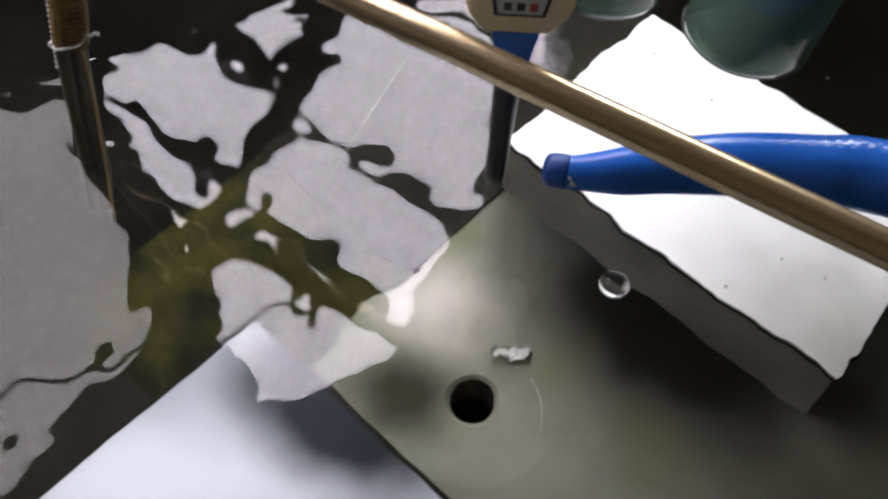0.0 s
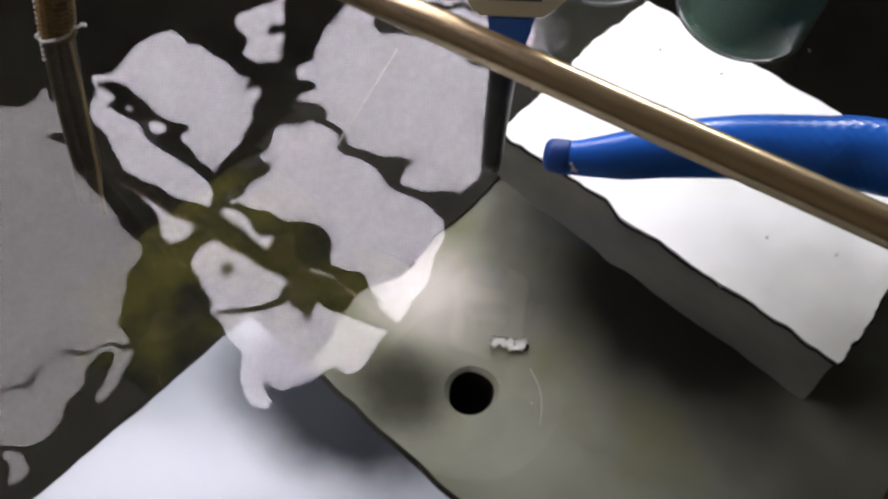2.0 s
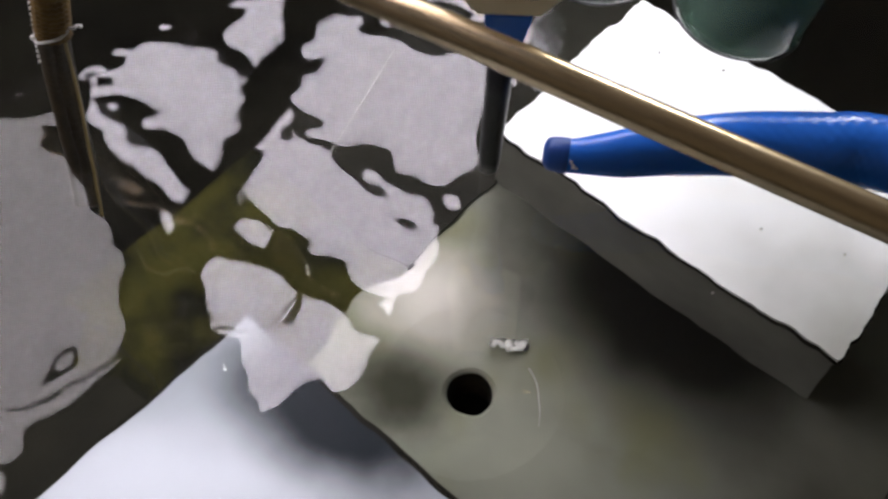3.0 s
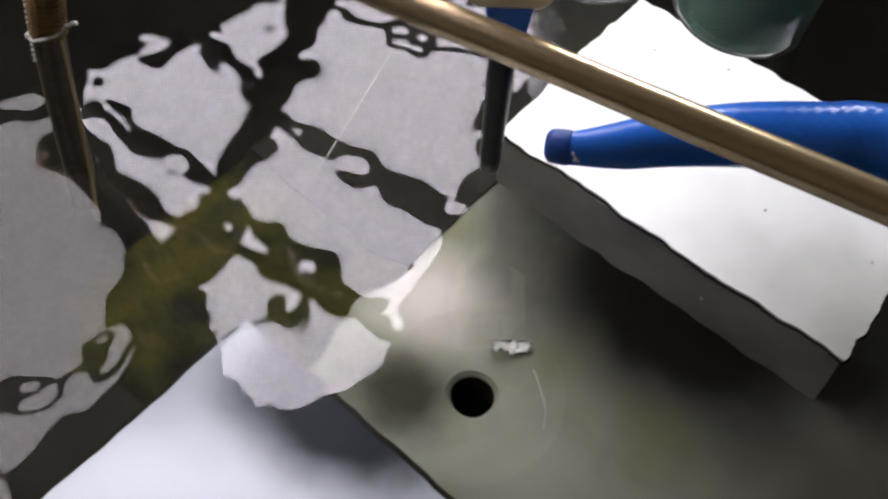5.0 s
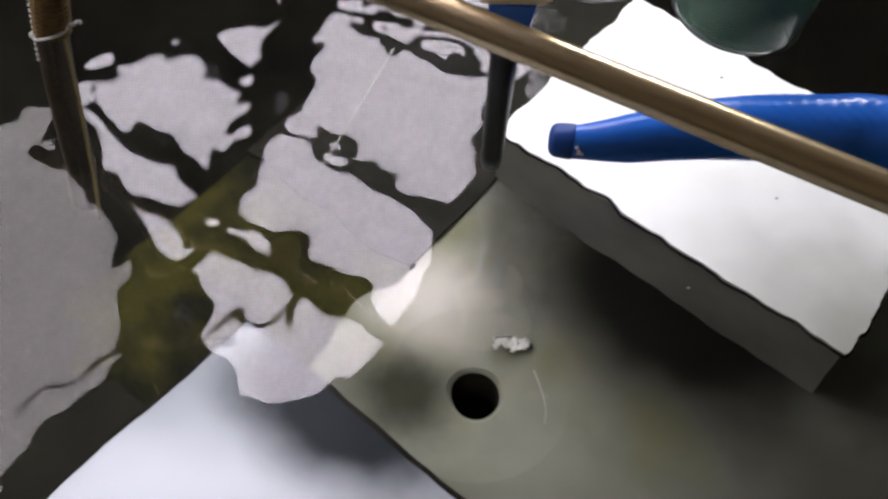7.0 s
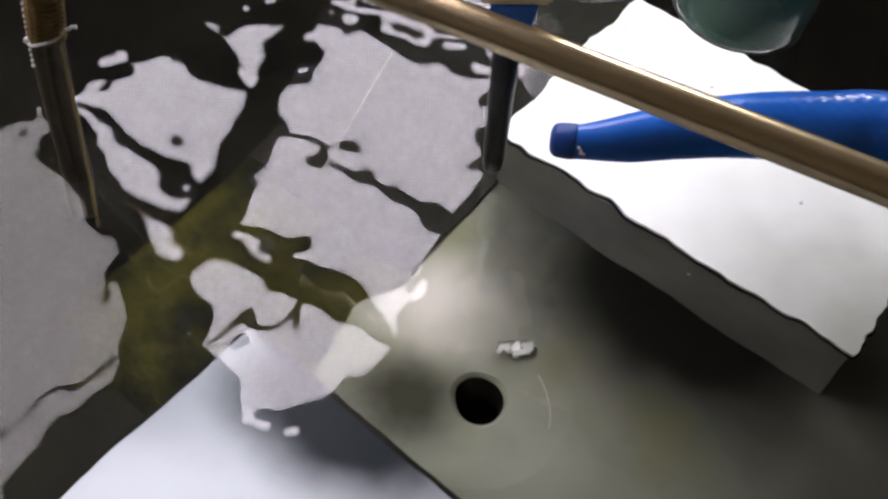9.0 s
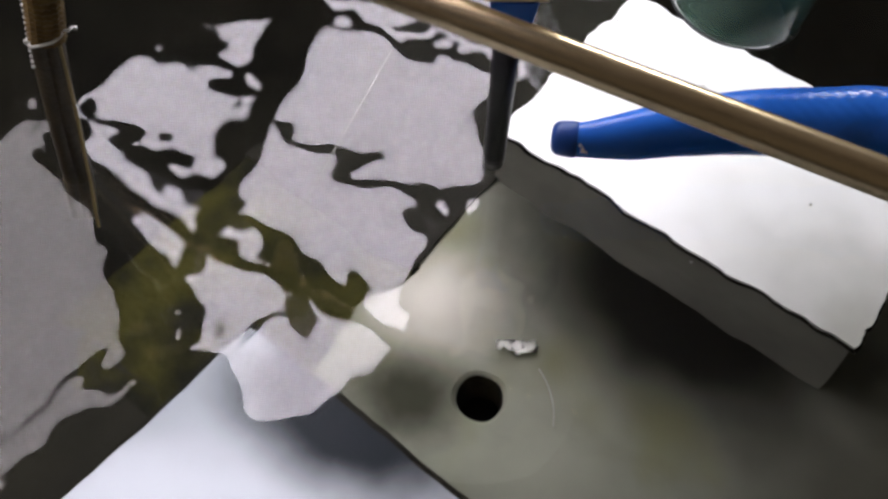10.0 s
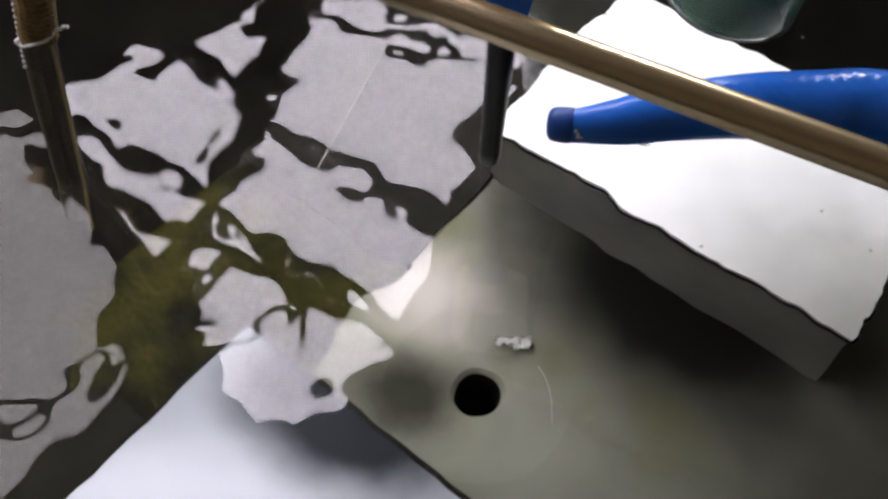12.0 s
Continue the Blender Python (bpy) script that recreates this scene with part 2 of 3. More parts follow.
# ---- underwater blocks ----
def base_plate():
    """The silty concrete base, shade painted into its colour, with its round drain."""
    bm = bmesh.new()
    hole, dish, n = Vector((0.097, 0.081)), 0.055, 48
    u0, u1, v0, v1 = -0.120, 0.31, -0.50, 0.372
    depth = ((0.0138, -0.05), (0.0138, -0.008), (0.0165, -0.005), (0.035, -0.003), (dish, 0.0))
    rings = []
    for r, z in depth:
        rings.append([bm.verts.new((hole.x + r * math.cos(2 * math.pi * k / n), hole.y + r * math.sin(2 * math.pi * k / n), FLOOR_Z + z)) for k in range(n)])
    outer = []
    for k in range(n):
        c, s = math.cos(2 * math.pi * k / n), math.sin(2 * math.pi * k / n)
        lim = [((u1 if c > 0 else u0) - hole.x) / c if abs(c) > 1e-6 else 9, ((v1 if s > 0 else v0) - hole.y) / s if abs(s) > 1e-6 else 9]
        d = min(lim)
        outer.append(bm.verts.new((hole.x + d * c, hole.y + d * s, FLOOR_Z)))
    rings.append(outer)
    rings.append([bm.verts.new((v.co.x, v.co.y, FLOOR_Z - 0.06)) for v in outer])
    for a, b in zip(rings, rings[1:]):
        for k in range(n):
            bm.faces.new((a[k], b[k], b[(k + 1) % n], a[(k + 1) % n]))
    bmesh.ops.recalc_face_normals(bm, faces=bm.faces)
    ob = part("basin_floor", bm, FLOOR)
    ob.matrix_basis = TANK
    tagged(ob, "grey-green silty basin floor with painted shade and round drain", "floor", kind="structure")
    # black cup: the deep drain's darkness is put into its colour
    bm = bmesh.new()
    cup = [[bm.verts.new((hole.x + 0.0136 * math.cos(2 * math.pi * k / n), hole.y + 0.0136 * math.sin(2 * math.pi * k / n), FLOOR_Z + z)) for k in range(n)] for z in (-0.0075, -0.048)]
    for k in range(n):
        bm.faces.new((cup[0][k], cup[0][(k + 1) % n], cup[1][(k + 1) % n], cup[1][k]))
    bm.faces.new(cup[1])
    part("drain", bm, RECESS, ob, "black lining painting the drain's depth dark")


base_plate()


def waved_outline(u0, u1, v0, v1, waviness, seed):
    """A rectangle whose edges are shaped as wavy as rippling water refracts them."""
    out, n = [], 90
    corners = [(u0, v0), (u1, v0), (u1, v1), (u0, v1)]
    for i in range(4):
        (x0, y0), (x1, y1) = corners[i], corners[(i + 1) % 4]
        for k in range(n):
            f = k / n
            d = waviness * (noise.noise((f * 5, i * 7.3, seed)) + 0.45 * noise.noise((f * 16, i * 3.1, seed + 5)) + 0.3 * noise.noise((f * 34, i * 5.7, seed + 9)))
            nx, ny = (y1 - y0), -(x1 - x0)
            ln = math.hypot(nx, ny)
            out.append((x0 + (x1 - x0) * f + nx / ln * d, y0 + (y1 - y0) * f + ny / ln * d))
    return out


def block(name, u0, u1, v0, v1, top, material, label, plate_label, strip, waviness):
    root = tagged(new(name), label, "block")
    root.matrix_basis = TANK
    bm = bmesh.new()
    prism(bm, waved_outline(u0, u1, v0, v1, waviness * 0.12, u1), FLOOR_Z, top - 0.003)
    part("body", bm, SIDE, root, "grey sides")
    # black strip added to draw the dark line round the top
    bm = bmesh.new()
    prism(bm, waved_outline(u0 - strip, u1 + strip, v0 - strip, v1 + strip, waviness, u1), top - 0.003, top - 0.001)
    part("outline_strip", bm, LINER, root, "thin black strip added as a dark outline")
    bm = bmesh.new()
    prism(bm, waved_outline(u0, u1, v0, v1, waviness, u1), top - 0.001, top + 0.001)
    part("top_plate", bm, material, root, plate_label)
    return root


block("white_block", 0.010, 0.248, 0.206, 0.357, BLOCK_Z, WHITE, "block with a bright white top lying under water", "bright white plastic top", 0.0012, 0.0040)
block("pale_block", -0.010, 0.36, -0.36, 0.011, BLOCK_Z, COOL, "block with a pale bluish top lying under water", "pale bluish top with glow and shade painted on", 0.0035, 0.0016)


def liner_flap():
    """The black liner folded over the far corner of the floor."""
    bm = bmesh.new()
    n, out = 24, []
    for k in range(n + 1):
        u = -0.13 + 0.142 * k / n
        out.append((u, 0.112 + 0.004 * noise.noise((u * 30, 0, 0)) + 0.12 * max(0, u + 0.02)))
    for k in range(1, n + 1):
        v = out[n][1] + (0.40 - out[n][1]) * k / n
        out.append((0.012 + 0.003 * noise.noise((0, v * 30, 2)), v))
    out.append((-0.13, 0.40))
    prism(bm, out, FLOOR_Z + 0.0005, FLOOR_Z + 0.0026)
    ob = part("liner_flap", bm, LINER)
    ob.matrix_basis = TANK
    tagged(ob, "black pond liner folded over the floor corner", "liner", kind="structure")


liner_flap()


def growth(name, material, v0, v1, reach, label):
    """A thin uneven layer over one side of the basin floor, from v0 to v1."""
    bm = bmesh.new()
    n, rows = 48, []
    for k in range(n + 1):
        v = v0 + (v1 - v0) * k / n
        edge = reach + 0.012 * noise.noise((v * 18, 0.4, 0)) + 0.006 * noise.noise((v * 70, 3.4, 0))
        ring = []
        for j, f in enumerate((0.0, 0.15, 0.3, 0.45, 0.6, 0.75, 0.9, 1.0)):
            u = -0.128 + (edge + 0.128) * f
            lip = 0.03 * noise.noise((u * 40, v0 * 9, 2)) if k in (0, n) else 0
            ring.append(bm.verts.new((u, v + lip, FLOOR_Z + (0.0006 if f in (0.0, 1.0) else 0.0012 + 0.0006 * noise.noise((u * 60, v * 60, 0))))))
        rows.append(ring)
    for a, b in zip(rows, rows[1:]):
        for j in range(len(a) - 1):
            bm.faces.new((a[j], a[j + 1], b[j + 1], b[j]))
    bmesh.ops.recalc_face_normals(bm, faces=bm.faces)
    ob = part(name, bm, material, smooth=True)
    ob.matrix_basis = TANK
    return tagged(ob, label, "growth", kind="stuff")


growth("algae_mat", ALGAE, -0.050, 0.125, 0.010, "thin olive algae growth on the basin floor")
# black sheet added for the shaded gap along the pale block
growth("shade_sheet", LINER, -0.48, -0.038, 0.004, "black sheet painting the shaded gap beside the pale block")


def glint_flakes():
    """Crumpled pale flakes and a curled thread, added for the bright glint beside the drain."""
    root = tagged(new("drain_glint"), "pale flakes and thread added for the glint beside the drain", "scrap")
    rng = random.Random(8)
    for k, (u, v, w, l) in enumerate(((0.092, 0.1160, 0.015, 0.006), (0.099, 0.1205, 0.014, 0.008))):
        bm = bmesh.new()
        turn = rng.uniform(28, 48)
        g = []
        for i in range(7):
            row = []
            for j in range(6):
                p = pose(u, v, FLOOR_Z + 0.0018, 0, 0, turn) @ Vector(((i / 6 - 0.5) * w, (j / 5 - 0.5) * l, 0))
                row.append(bm.verts.new((p.x + 0.0025 * noise.noise((i * 0.7, j * 0.7, k * 3.1)), p.y + 0.0025 * noise.noise((i * 0.7, j * 0.7, k * 3.1 + 9)),
                                         p.z + 0.0010 * noise.noise((i * 0.9, j * 0.9, k * 3.1 + 20)))))
            g.append(row)
        for i in range(6):
            for j in range(5):
                bm.faces.new((g[i][j], g[i + 1][j], g[i + 1][j + 1], g[i][j + 1]))
        bmesh.ops.solidify(bm, geom=bm.faces[:], thickness=0.0003)
        part("film", bm, SCRAP, root, smooth=True)
    bm = bmesh.new()
    tube(bm, [Vector((0.097 + (0.038 + 0.008 * f) * math.cos(a), 0.081 + (0.038 + 0.004 * f) * math.sin(a), FLOOR_Z + 0.0005)) for f, a in zip(np.linspace(0, 1, 24), np.linspace(radians(62), radians(14), 24))],
         lambda s: 0.0004 * (1 - s) + 0.0002, 8)
    part("thread", bm, THREAD, root, smooth=True)
    root.matrix_basis = TANK


glint_flakes()


# ---- water ----
def water():
    """One rippled sheet, finely divided where the surface is seen near by."""
    rng = random.Random(4)
    waves = []
    for i in range(72):
        lam = 0.011 * (0.044 / 0.011) ** rng.random()
        a = rng.uniform(0, 2 * math.pi)
        waves.append((2 * math.pi / lam * math.cos(a), 2 * math.pi / lam * math.sin(a), rng.uniform(0, 6.28), lam))
    slope = RIPPLE * math.sqrt(2 / len(waves))
    xs = np.concatenate([np.arange(-0.66, -0.34, 0.004), np.arange(-0.34, 0.34, 0.0017), np.arange(0.34, 0.661, 0.004)])
    ys = np.concatenate([np.arange(-0.26, 0.02, 0.004), np.arange(0.02, 0.60, 0.0017), np.arange(0.60, 1.061, 0.004)])
    X, Y = np.meshgrid(xs, ys)
    Z = np.zeros_like(X)
    for kx, ky, ph, lam in waves:
        Z += slope * (lam / 0.022) ** 0.4 * lam / (2 * math.pi) * np.sin(kx * X + ky * Y + ph)
    nx, ny = len(xs), len(ys)
    co = np.stack([X.ravel(), Y.ravel(), Z.ravel()], 1)
    idx = np.arange(nx * ny).reshape(ny, nx)
    faces = np.stack([idx[:-1, :-1].ravel(), idx[:-1, 1:].ravel(), idx[1:, 1:].ravel(), idx[1:, :-1].ravel()], 1)
    me = bpy.data.meshes.new("water")
    me.from_pydata(co.tolist(), [], faces.tolist())
    me.materials.append(WATER)
    me.polygons.foreach_set("use_smooth", np.ones(len(faces), dtype=bool))
    ob = new("water", me)
    ob.visible_shadow = False
    return tagged(ob, "clear rippling water surface with mirrored light panes", "water", kind="structure")


RIPPLE = 0.0140      # mean slope of the ripples
WATER_SHEET = water()


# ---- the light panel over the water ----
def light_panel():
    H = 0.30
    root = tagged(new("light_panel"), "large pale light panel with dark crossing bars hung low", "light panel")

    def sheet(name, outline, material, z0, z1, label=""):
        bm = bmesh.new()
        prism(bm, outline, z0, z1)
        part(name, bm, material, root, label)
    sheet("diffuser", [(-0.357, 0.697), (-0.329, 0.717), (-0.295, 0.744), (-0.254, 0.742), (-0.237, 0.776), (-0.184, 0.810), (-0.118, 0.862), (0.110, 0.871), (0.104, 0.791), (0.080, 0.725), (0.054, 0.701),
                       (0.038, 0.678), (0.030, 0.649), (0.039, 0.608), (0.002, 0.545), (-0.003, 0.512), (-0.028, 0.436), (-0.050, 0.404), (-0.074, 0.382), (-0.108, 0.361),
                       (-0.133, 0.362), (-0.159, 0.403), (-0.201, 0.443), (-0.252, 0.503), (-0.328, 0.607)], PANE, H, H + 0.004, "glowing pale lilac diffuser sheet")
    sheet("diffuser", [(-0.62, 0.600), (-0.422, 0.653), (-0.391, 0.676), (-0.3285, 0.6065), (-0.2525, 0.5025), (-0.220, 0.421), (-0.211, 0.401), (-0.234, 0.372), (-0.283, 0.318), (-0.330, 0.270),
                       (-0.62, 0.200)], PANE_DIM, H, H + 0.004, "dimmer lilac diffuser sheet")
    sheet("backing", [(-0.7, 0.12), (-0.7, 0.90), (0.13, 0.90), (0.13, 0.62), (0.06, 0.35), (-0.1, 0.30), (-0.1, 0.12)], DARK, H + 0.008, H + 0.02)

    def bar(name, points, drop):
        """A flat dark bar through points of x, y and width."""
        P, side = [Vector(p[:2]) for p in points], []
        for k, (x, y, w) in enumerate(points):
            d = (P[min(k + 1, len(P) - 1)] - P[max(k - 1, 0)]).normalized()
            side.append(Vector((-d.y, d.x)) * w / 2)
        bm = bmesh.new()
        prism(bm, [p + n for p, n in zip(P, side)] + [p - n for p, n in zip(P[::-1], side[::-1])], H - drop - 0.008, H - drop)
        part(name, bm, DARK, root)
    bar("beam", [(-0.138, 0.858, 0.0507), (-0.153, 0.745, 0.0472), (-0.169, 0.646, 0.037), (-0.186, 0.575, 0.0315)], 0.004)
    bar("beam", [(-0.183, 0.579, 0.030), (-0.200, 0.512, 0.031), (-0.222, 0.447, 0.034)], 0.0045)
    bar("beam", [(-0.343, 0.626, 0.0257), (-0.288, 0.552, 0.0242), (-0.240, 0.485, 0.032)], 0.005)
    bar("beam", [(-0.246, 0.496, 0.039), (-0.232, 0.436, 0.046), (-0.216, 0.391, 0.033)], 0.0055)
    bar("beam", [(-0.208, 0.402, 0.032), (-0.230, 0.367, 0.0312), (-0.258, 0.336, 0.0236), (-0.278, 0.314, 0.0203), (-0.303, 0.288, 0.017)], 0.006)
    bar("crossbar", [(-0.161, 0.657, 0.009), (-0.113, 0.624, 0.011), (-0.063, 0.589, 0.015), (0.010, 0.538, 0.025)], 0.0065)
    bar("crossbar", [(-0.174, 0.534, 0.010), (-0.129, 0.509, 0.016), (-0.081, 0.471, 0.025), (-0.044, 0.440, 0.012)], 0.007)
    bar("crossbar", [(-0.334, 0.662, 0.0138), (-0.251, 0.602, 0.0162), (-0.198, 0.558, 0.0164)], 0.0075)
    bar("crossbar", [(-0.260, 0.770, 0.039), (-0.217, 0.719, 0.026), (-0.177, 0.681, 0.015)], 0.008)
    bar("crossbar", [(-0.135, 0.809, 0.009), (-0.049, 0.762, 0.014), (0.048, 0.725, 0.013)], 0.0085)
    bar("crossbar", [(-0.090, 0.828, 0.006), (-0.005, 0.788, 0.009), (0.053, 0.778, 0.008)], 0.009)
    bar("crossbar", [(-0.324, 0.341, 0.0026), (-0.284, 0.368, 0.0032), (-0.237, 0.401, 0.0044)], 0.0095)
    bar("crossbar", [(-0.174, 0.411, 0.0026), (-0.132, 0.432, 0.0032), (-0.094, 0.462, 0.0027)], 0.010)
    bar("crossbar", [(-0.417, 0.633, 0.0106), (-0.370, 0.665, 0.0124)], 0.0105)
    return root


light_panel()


# ---- things over the water ----
def floating_thread():
    bm = bmesh.new()
    a, b = Vector((-0.0170, 0.4390, 0.0022)), Vector((-0.0546, 0.3325, 0.0022))
    tube(bm, [a + (b - a) * i / 12 for i in range(13)], lambda s: 0.00026 - 0.00010 * s, 8)
    return tagged(part("thread", bm, SCRAP, smooth=True), "thin straight pale thread afloat on the water", "thread")


floating_thread()


def steel_rod():
    bm = bmesh.new()
    a, b = Vector((0.157, 0.243, ROD_Z)), Vector((-0.006, 0.332, ROD_Z))
    d = b - a
    tube(bm, [a - d * 1.6 + d * 4.2 * i / 40 for i in range(41)], lambda s: 0.0062, 40)
    return tagged(part("steel_rod", bm, STEEL, smooth=True), "brushed brass-toned steel rod spanning the basin", "rod")


ROD_Z = 0.131
steel_rod()


def blue_hose():
    root = tagged(new("blue_hose"), "blue ribbed PVC hose with its open end at the water", "hose")
    rough_line = spline([(0.0672, 0.3510, 0.0302), (0.0751, 0.3503, 0.0305), (0.0957, 0.3520, 0.0315), (0.1216, 0.3561, 0.0330), (0.1526, 0.3585, 0.0340), (0.1854, 0.3572, 0.0350),
                         (0.2145, 0.3543, 0.0360), (0.30, 0.328, 0.037), (0.43, 0.21, 0.038), (0.60, 0.02, 0.040)], 40)
    # even steps of 0.6 mm
    run = np.concatenate([[0], np.cumsum([(b - a).length for a, b in zip(rough_line, rough_line[1:])])])
    at = np.arange(0, run[-1], 0.0006)
    line = [Vector(p) for p in np.stack([np.interp(at, run, [p[k] for p in rough_line]) for k in range(3)], 1)]
    length = at[-1]

    def rad(s):
        return float(np.interp(s * length, (0, 0.008, 0.029, 0.055, 0.087, 0.119, 0.149), (0.0074, 0.0081, 0.0111, 0.0132, 0.0150, 0.0165, 0.0171)))

    def braid(i, a):
        """Diamond relief of the cord laid in the wall, fading towards the smooth end."""
        d = i * 0.0006
        return 0.00013 * math.sin(a * 14) * math.sin(d * 1050) * min(1, max(0.12, (d - 0.04) / 0.06))
    bm = bmesh.new()
    tube(bm, line, rad, 112, braid)
    part("hose_body", bm, BLUE, root, smooth=True)
    bm = bmesh.new()
    # the rounded end: a quarter circle of profile, then a short straight sleeve
    c0, d = line[0], (line[6] - line[0]).normalized()
    prof = [(-0.0072 + 0.0042 * (1 - math.cos(f)), 0.0030 + 0.0050 * math.sin(f)) for f in np.linspace(0, math.pi / 2, 7)] + [(0.001, 0.0083), (0.0040, 0.0083), (0.0046, 0.0079)]
    ks = [p[1] for p in prof]
    tube(bm, [c0 + d * p[0] for p in prof], lambda s: ks[round(s * (len(ks) - 1))], 40)
    part("end_collar", bm, BLUE_DARK, root, "dark blue end collar", smooth=True)
    # reflection highlights of the hose end, built as small pale flecks
    bm = bmesh.new()
    for k, (x, y, z, w, a) in enumerate(((0.0, 0, 0, 0.0042, 14), (0.0022, 0.0002, -0.0012, 0.003, 40), (-0.0012, 0.0002, 0.0016, 0.0022, 62), (-0.0024, 0.0006, 0.0036, 0.0016, 70))):
        box(bm, (w, 0.0005, 0.0013), pose(0.0745 + x, 0.3424 + y, 0.0312 + z, 0, a, 4), 0.00015)
    part("highlight_flecks", bm, WIRE, root, "small pale flecks drawing highlights on the hose")
    return root


BLUE_HOSE = blue_hose()


def meter():
    root = tagged(new("ph_meter"), "cream and blue handheld meter with black probe in water", "meter")
    m = pose(0.037, 0.368, 0.009, 3, 1.5, 2)
    bm = bmesh.new()
    prism(bm, [(-0.014, 0.10), (0.013, 0.10), (0.021, 0.112), (0.021, 0.17), (-0.021, 0.165), (-0.021, 0.112)], -0.012, 0.012, m @ pose(0, 0, 0, 90))
    bmesh.ops.bevel(bm, geom=list(bm.edges), offset=0.002, segments=2, affect="EDGES")
    part("housing", bm, CREAM, root, "cream plastic housing")
    bm = bmesh.new()
    prism(bm, [(-0.010, 0.112), (0.010, 0.112), (0.0135, 0.135), (-0.0135, 0.135)], 0.012, 0.0136, m @ pose(0, 0, 0, 90))
    screen = part("screen_bezel", bm, BLACK, root, "black screen frame")
    bm = bmesh.new()
    prism(bm, [(-0.0085, 0.1138), (0.0085, 0.1138), (0.0115, 0.134), (-0.0115, 0.134)], 0.0136, 0.0142, m @ pose(0, 0, 0, 90))
    part("display", bm, LCD, screen, "grey display")
    for x, c in ((-0.005, BLACK), (0.0, BLACK), (0.005, RED)):
        bm = bmesh.new()
        box(bm, (0.003, 0.0006, 0.0035), m @ pose(x, -0.0146, 0.118))
        part("print_mark", bm, c, screen)
    bm = bmesh.new()
    prism(bm, [(-0.0062, 0.073), (0.0062, 0.073), (0.010, 0.10), (-0.010, 0.10)], -0.009, 0.009, m @ pose(0, 0, 0, 90))
    bmesh.ops.bevel(bm, geom=list(bm.edges), offset=0.002, segments=2, affect="EDGES")
    part("neck", bm, BLUE, root, "blue neck")
    bm = bmesh.new()
    tube(bm, [m @ Vector((0, 0, z)) for z in (-0.020, -0.012, 0.02, 0.045, 0.076)], lambda s: 0.005 + 0.0012 * s, 20)
    part("probe", bm, BLACK, root, "black probe", smooth=True)
    return root


meter()


def braided_hose():
    root = tagged(new("braided_hose"), "brown braided hose tied with pale wire, dipping in water", "hose")
    line = spline([(-0.148, 0.353, 0.089), (-0.142, 0.354, 0.115), (-0.142, 0.357, 0.15), (-0.165, 0.366, 0.20), (-0.205, 0.39, 0.25), (-0.225, 0.41, 0.29)], 60)
    bm = bmesh.new()
    tube(bm, line, lambda s: 0.0072, 48, lambda i, a: 0.0007 * math.sin(a * 8 + i * 0.55) * math.sin(a * 8 - i * 0.55))
    part("braid", bm, BRAID, root, "brown braided sleeve", smooth=True)
    for dx, r in ((-0.0025, 0.0046), (0.0028, 0.0042)):
        bm = bmesh.new()
        tube(bm, spline([(-0.148 + dx, 0.353, 0.092), (-0.158 + dx, 0.356, 0.05), (-0.165 + dx, 0.352, 0.0), (-0.170 + dx, 0.349, -0.04)], 14), lambda s: r * (1 - 0.4 * max(0, s - 0.7)), 20)
        part("inner_tube", bm, TUBE, root, "dark brown tube", smooth=True)
    bm = bmesh.new()
    tube(bm, spline([(-0.142, 0.350, 0.092), (-0.150, 0.352, 0.05), (-0.158, 0.348, 0.0), (-0.164, 0.345, -0.05)], 14), lambda s: 0.0008, 8)
    part("thin_wire", bm, YELLOW_WIRE, root, "thin yellowish wire", smooth=True)
    for k in range(16):
        bm = bmesh.new()
        c = line[0] + (line[60] - line[0]) * (k / 9 - 0.6) + Vector((-0.0074, -0.001, 0))
        bmesh.ops.create_uvsphere(bm, u_segments=8, v_segments=6, radius=0.0008, matrix=pose(*c))
        part("stitch", bm, WIRE, root, smooth=True)
    bm = bmesh.new()
    tube(bm, [Vector((-0.148 + 0.0080 * math.cos(a), 0.353 + 0.0080 * math.sin(a), 0.0905 + 0.0022 * math.cos(a) + 0.0006 * math.sin(3 * a))) for a in np.linspace(0.2, 6.2, 40)]
         + [Vector((-0.1368, 0.3500, 0.0945)), Vector((-0.1345, 0.3500, 0.0965))], lambda s: 0.0006, 8)
    bmesh.ops.create_uvsphere(bm, u_segments=10, v_segments=8, radius=0.0013, matrix=pose(-0.1557, 0.3500, 0.0885))
    bmesh.ops.create_uvsphere(bm, u_segments=8, v_segments=6, radius=0.0009, matrix=pose(-0.1335, 0.3500, 0.0960))
    part("wire_tie", bm, WIRE, root, "pale wire tie", smooth=True)
    return root


braided_hose()


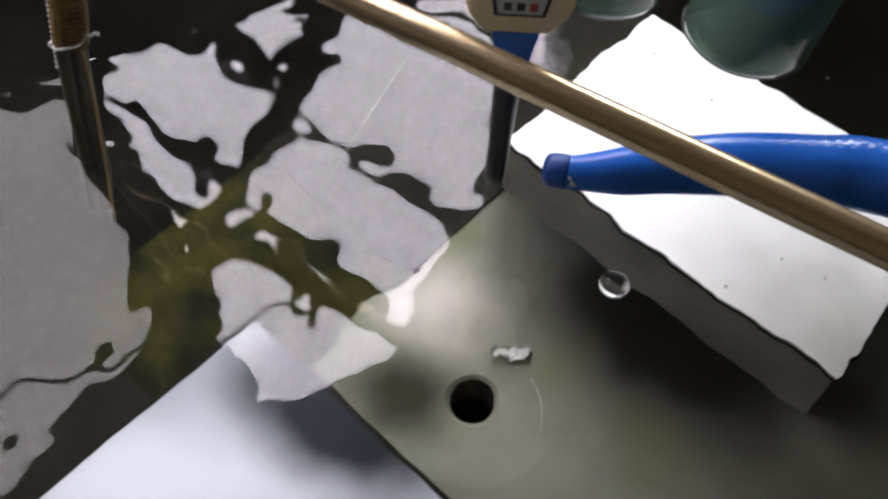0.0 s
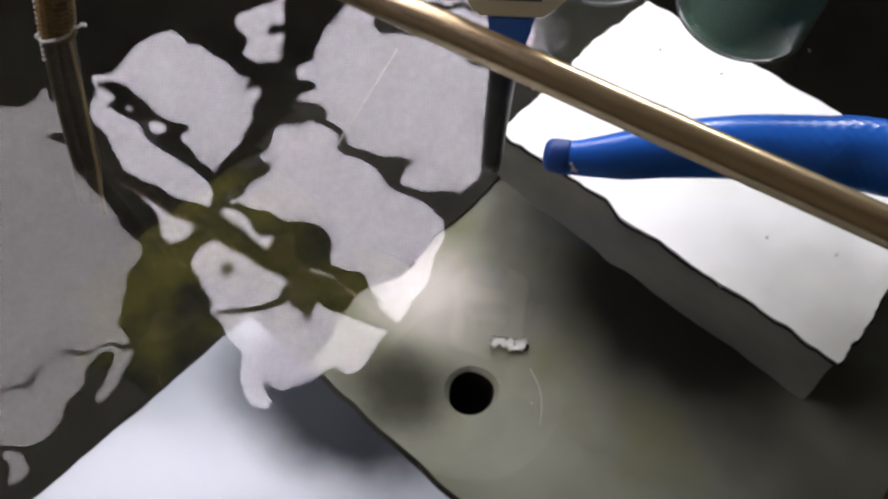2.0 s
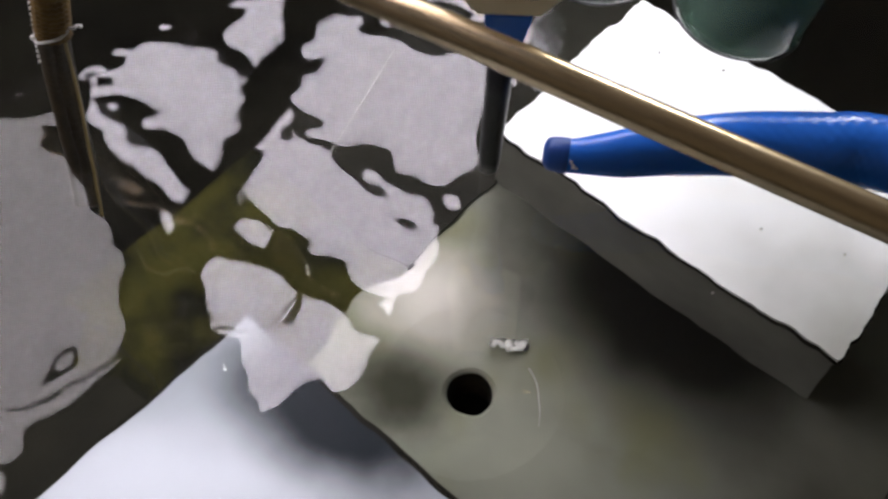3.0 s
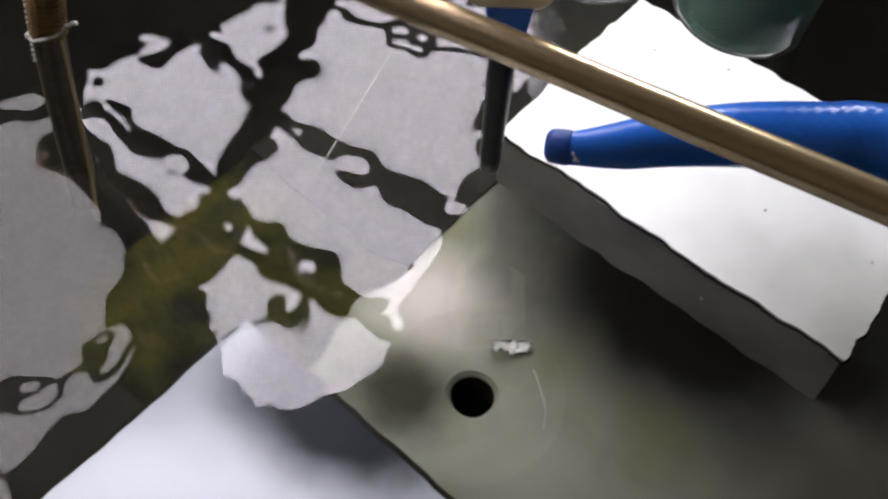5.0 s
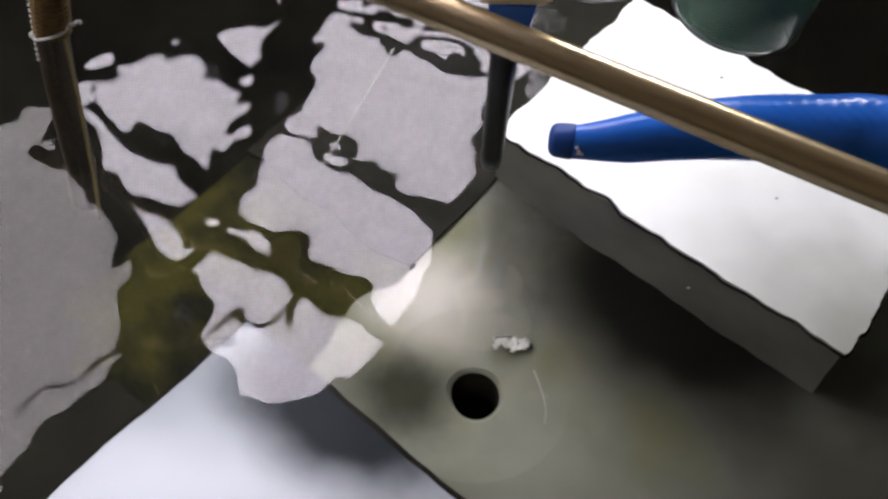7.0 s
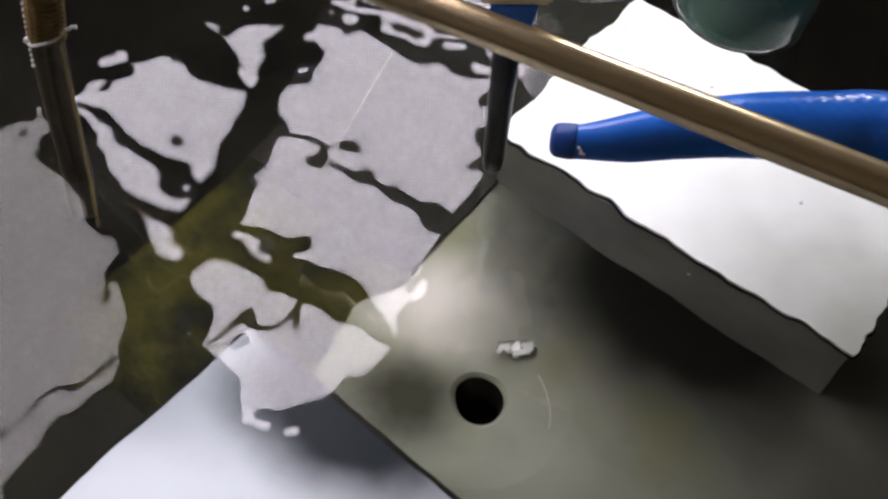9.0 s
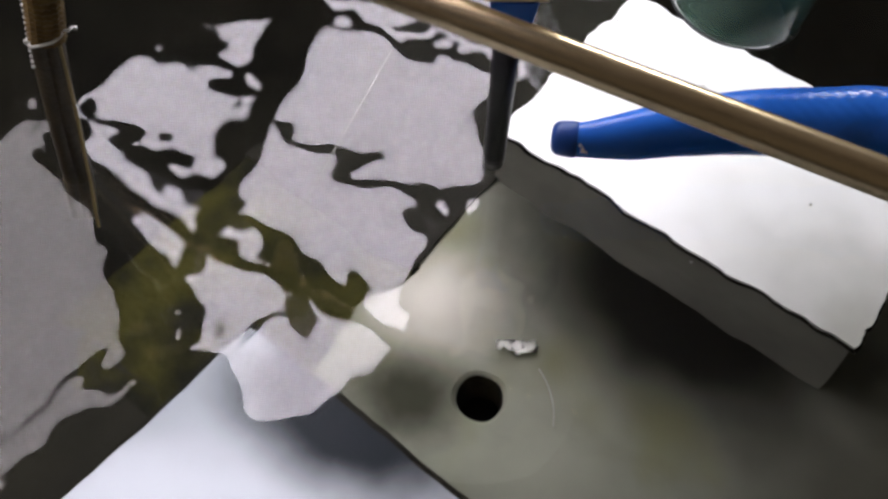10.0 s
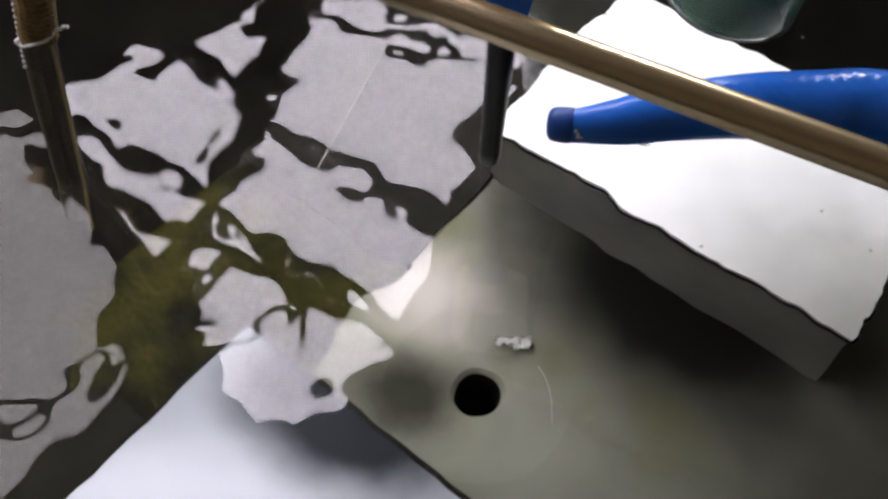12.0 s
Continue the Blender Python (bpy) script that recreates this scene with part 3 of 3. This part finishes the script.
def green_jar(m, r, h):
    root = tagged(new("green_jar"), "green glass jar leaning half sunk in the water", "jar", group="green jars")
    bm = bmesh.new()
    prof = [(0.0, 0.0), (r * 0.6, 0.0), (r * 0.9, 0.004), (r, 0.014), (r, h), (r - 0.0015, h), (r - 0.0015, 0.015), (r * 0.89, 0.0055), (0.0, 0.0025)]
    n = 48
    rings = [[bm.verts.new((q * math.cos(2 * math.pi * k / n), q * math.sin(2 * math.pi * k / n), z)) for k in range(n)] for q, z in prof[1:-1]]
    for a, b in zip(rings, rings[1:]):
        for k in range(n):
            bm.faces.new((a[k], a[(k + 1) % n], b[(k + 1) % n], b[k]))
    bm.faces.new(rings[0][::-1])
    bm.faces.new(rings[-1])
    bmesh.ops.recalc_face_normals(bm, faces=bm.faces)
    part("glass", bm, GREEN, root, "clear greenish glass", smooth=True)
    bm = bmesh.new()
    q = r - 0.0036
    rings = [[bm.verts.new((f * q * math.cos(2 * math.pi * k / n), f * q * math.sin(2 * math.pi * k / n), z + (0.35 * f * q * math.cos(2 * math.pi * k / n) if z > 0.05 else 0))) for k in range(n)]
             for f, z in ((0.55, 0.006), (0.86, 0.010), (1.0, 0.018), (1.0, h * 0.72))]
    for a, b in zip(rings, rings[1:]):
        for k in range(n):
            bm.faces.new((a[k], a[(k + 1) % n], b[(k + 1) % n], b[k]))
    bm.faces.new(rings[0][::-1])
    bm.faces.new(rings[-1])
    bmesh.ops.recalc_face_normals(bm, faces=bm.faces)
    part("liquid", bm, LIQUID, root, "cloudy green liquid", smooth=True)
    # dark ring added for the outline that refraction draws at the base
    bm = bmesh.new()
    tube(bm, [Vector(((r + 0.0004) * 0.985 * math.cos(a), (r + 0.0004) * 0.985 * math.sin(a), 0.0095)) for a in np.linspace(0, 2 * math.pi, 49)], lambda s: 0.0007, 8)
    part("base_outline", bm, BLACK, root, "dark ring drawing the refracted base outline", smooth=True)
    root.matrix_basis = m
    return root


JAR = green_jar(pose(0.173, 0.481, -0.014, -4, 9, 0), 0.037, 0.12)
copy_thing(JAR, pose(0.094, 0.520, -0.015, -6, 4, 0))


def brass_fitting():
    root = tagged(new("brass_fitting"), "brass hose fitting hanging over the water", "fitting")
    c = Vector((-0.086, 0.383, 0.112))
    bm = bmesh.new()
    bmesh.ops.create_cone(bm, cap_ends=True, segments=6, radius1=0.0085, radius2=0.0085, depth=0.012, matrix=pose(c.x, c.y, c.z + 0.006))
    bmesh.ops.bevel(bm, geom=list(bm.edges), offset=0.0008, segments=2, affect="EDGES")
    part("nut", bm, BRASS, root)
    bm = bmesh.new()
    tube(bm, spline([c + Vector((0, 0, 0.010)), c + Vector((0, 0.01, 0.06)), c + Vector((-0.01, 0.02, 0.12)), c + Vector((-0.02, 0.04, 0.172))], 20), lambda s: 0.006, 24)
    part("tube", bm, BRAID, root, "brown braided tube", smooth=True)


brass_fitting()


def water_bubble():
    bm = bmesh.new()
    bmesh.ops.create_uvsphere(bm, u_segments=24, v_segments=16, radius=0.0074)
    for v in bm.verts:
        v.co.z = v.co.z * 0.55 if v.co.z > 0 else v.co.z * 0.12
    return tagged(part("bubble", bm, BUBBLE, smooth=True), "clear round air bubble floating on the water", "bubble")


BUBBLE_THING = water_bubble()


def floating_speck(m):
    bm = bmesh.new()
    bmesh.ops.create_icosphere(bm, subdivisions=1, radius=0.0008)
    for v in bm.verts:
        v.co.z *= 0.4
        v.co.x *= 1.5 + 0.4 * noise.noise(v.co * 900)
    ob = tagged(part("floating_speck", bm, THREAD), "tiny grey speck floating on the water", "speck", group="floating specks")
    ob.matrix_basis = m
    return ob


SPECK = floating_speck(pose(0.150, 0.425, 0.001))
SPECKS = [SPECK] + [copy_thing(SPECK, pose(x, y, 0.001, 0, 0, a)) for x, y, a in
                    ((0.135, 0.300, 40), (0.178, 0.335, 110), (0.205, 0.310, 70), (0.115, 0.455, 20), (0.205, 0.455, 150))]


def motions():
    rows = []
    for k in range(121):
        t = k / 10
        rows.append((t, pose(0.020 * math.sin(2 * math.pi * t / 0.93) + 0.008 * math.sin(2 * math.pi * t / 2.9 + 1), 0.018 * math.sin(2 * math.pi * t / 1.13 + 0.8) + 0.008 * math.sin(2 * math.pi * t / 3.7), 0,
                             0, 0, 1.2 * math.sin(2 * math.pi * t / 1.57))))
    walk(WATER_SHEET, rows)
    walk(BUBBLE_THING, [(t, pose(x, y, 0.001)) for t, x, y in ((0, 0.095, 0.304), (0.1, 0.0985, 0.324), (0.2, 0.103, 0.342), (0.3, 0.110, 0.353), (0.4, 0.115, 0.3566), (1.0, 0.116, 0.3562), (1.2, 0.115, 0.366),
                                                               (2.0, 0.113, 0.371), (5.5, 0.1125, 0.3735), (9, 0.112, 0.374), (12, 0.1125, 0.377))])
    # the hose drifts slowly, just clear of the water
    walk(BLUE_HOSE, [(t, pose(x, y, 0)) for t, x, y in ((0, -0.0018, -0.0048), (1, -0.0011, -0.0050), (2, -0.0002, -0.0038), (3, 0.0006, -0.0031), (5, 0.0003, -0.0006), (6, 0.0, 0.0), (7, 0.0012, 0.0010),
                                                       (9, 0.0006, 0.0018), (10, 0.0010, 0.0012), (11, 0.0012, 0.0022), (11.5, 0.0014, 0.0045), (12, 0.0010, 0.0063))])
    for i, ob in enumerate(SPECKS):
        p, rows = ob.matrix_basis.translation.copy(), []
        for k in range(25):
            t = k / 2
            rows.append((t, pose(p.x + 0.012 * math.sin(t * 0.35 + i * 1.7), p.y + 0.010 * math.sin(t * 0.45 + i * 2.3), p.z, 0, 0, 25 * i + 20 * math.sin(t * 0.4 + i))))
        walk(ob, rows)


motions()
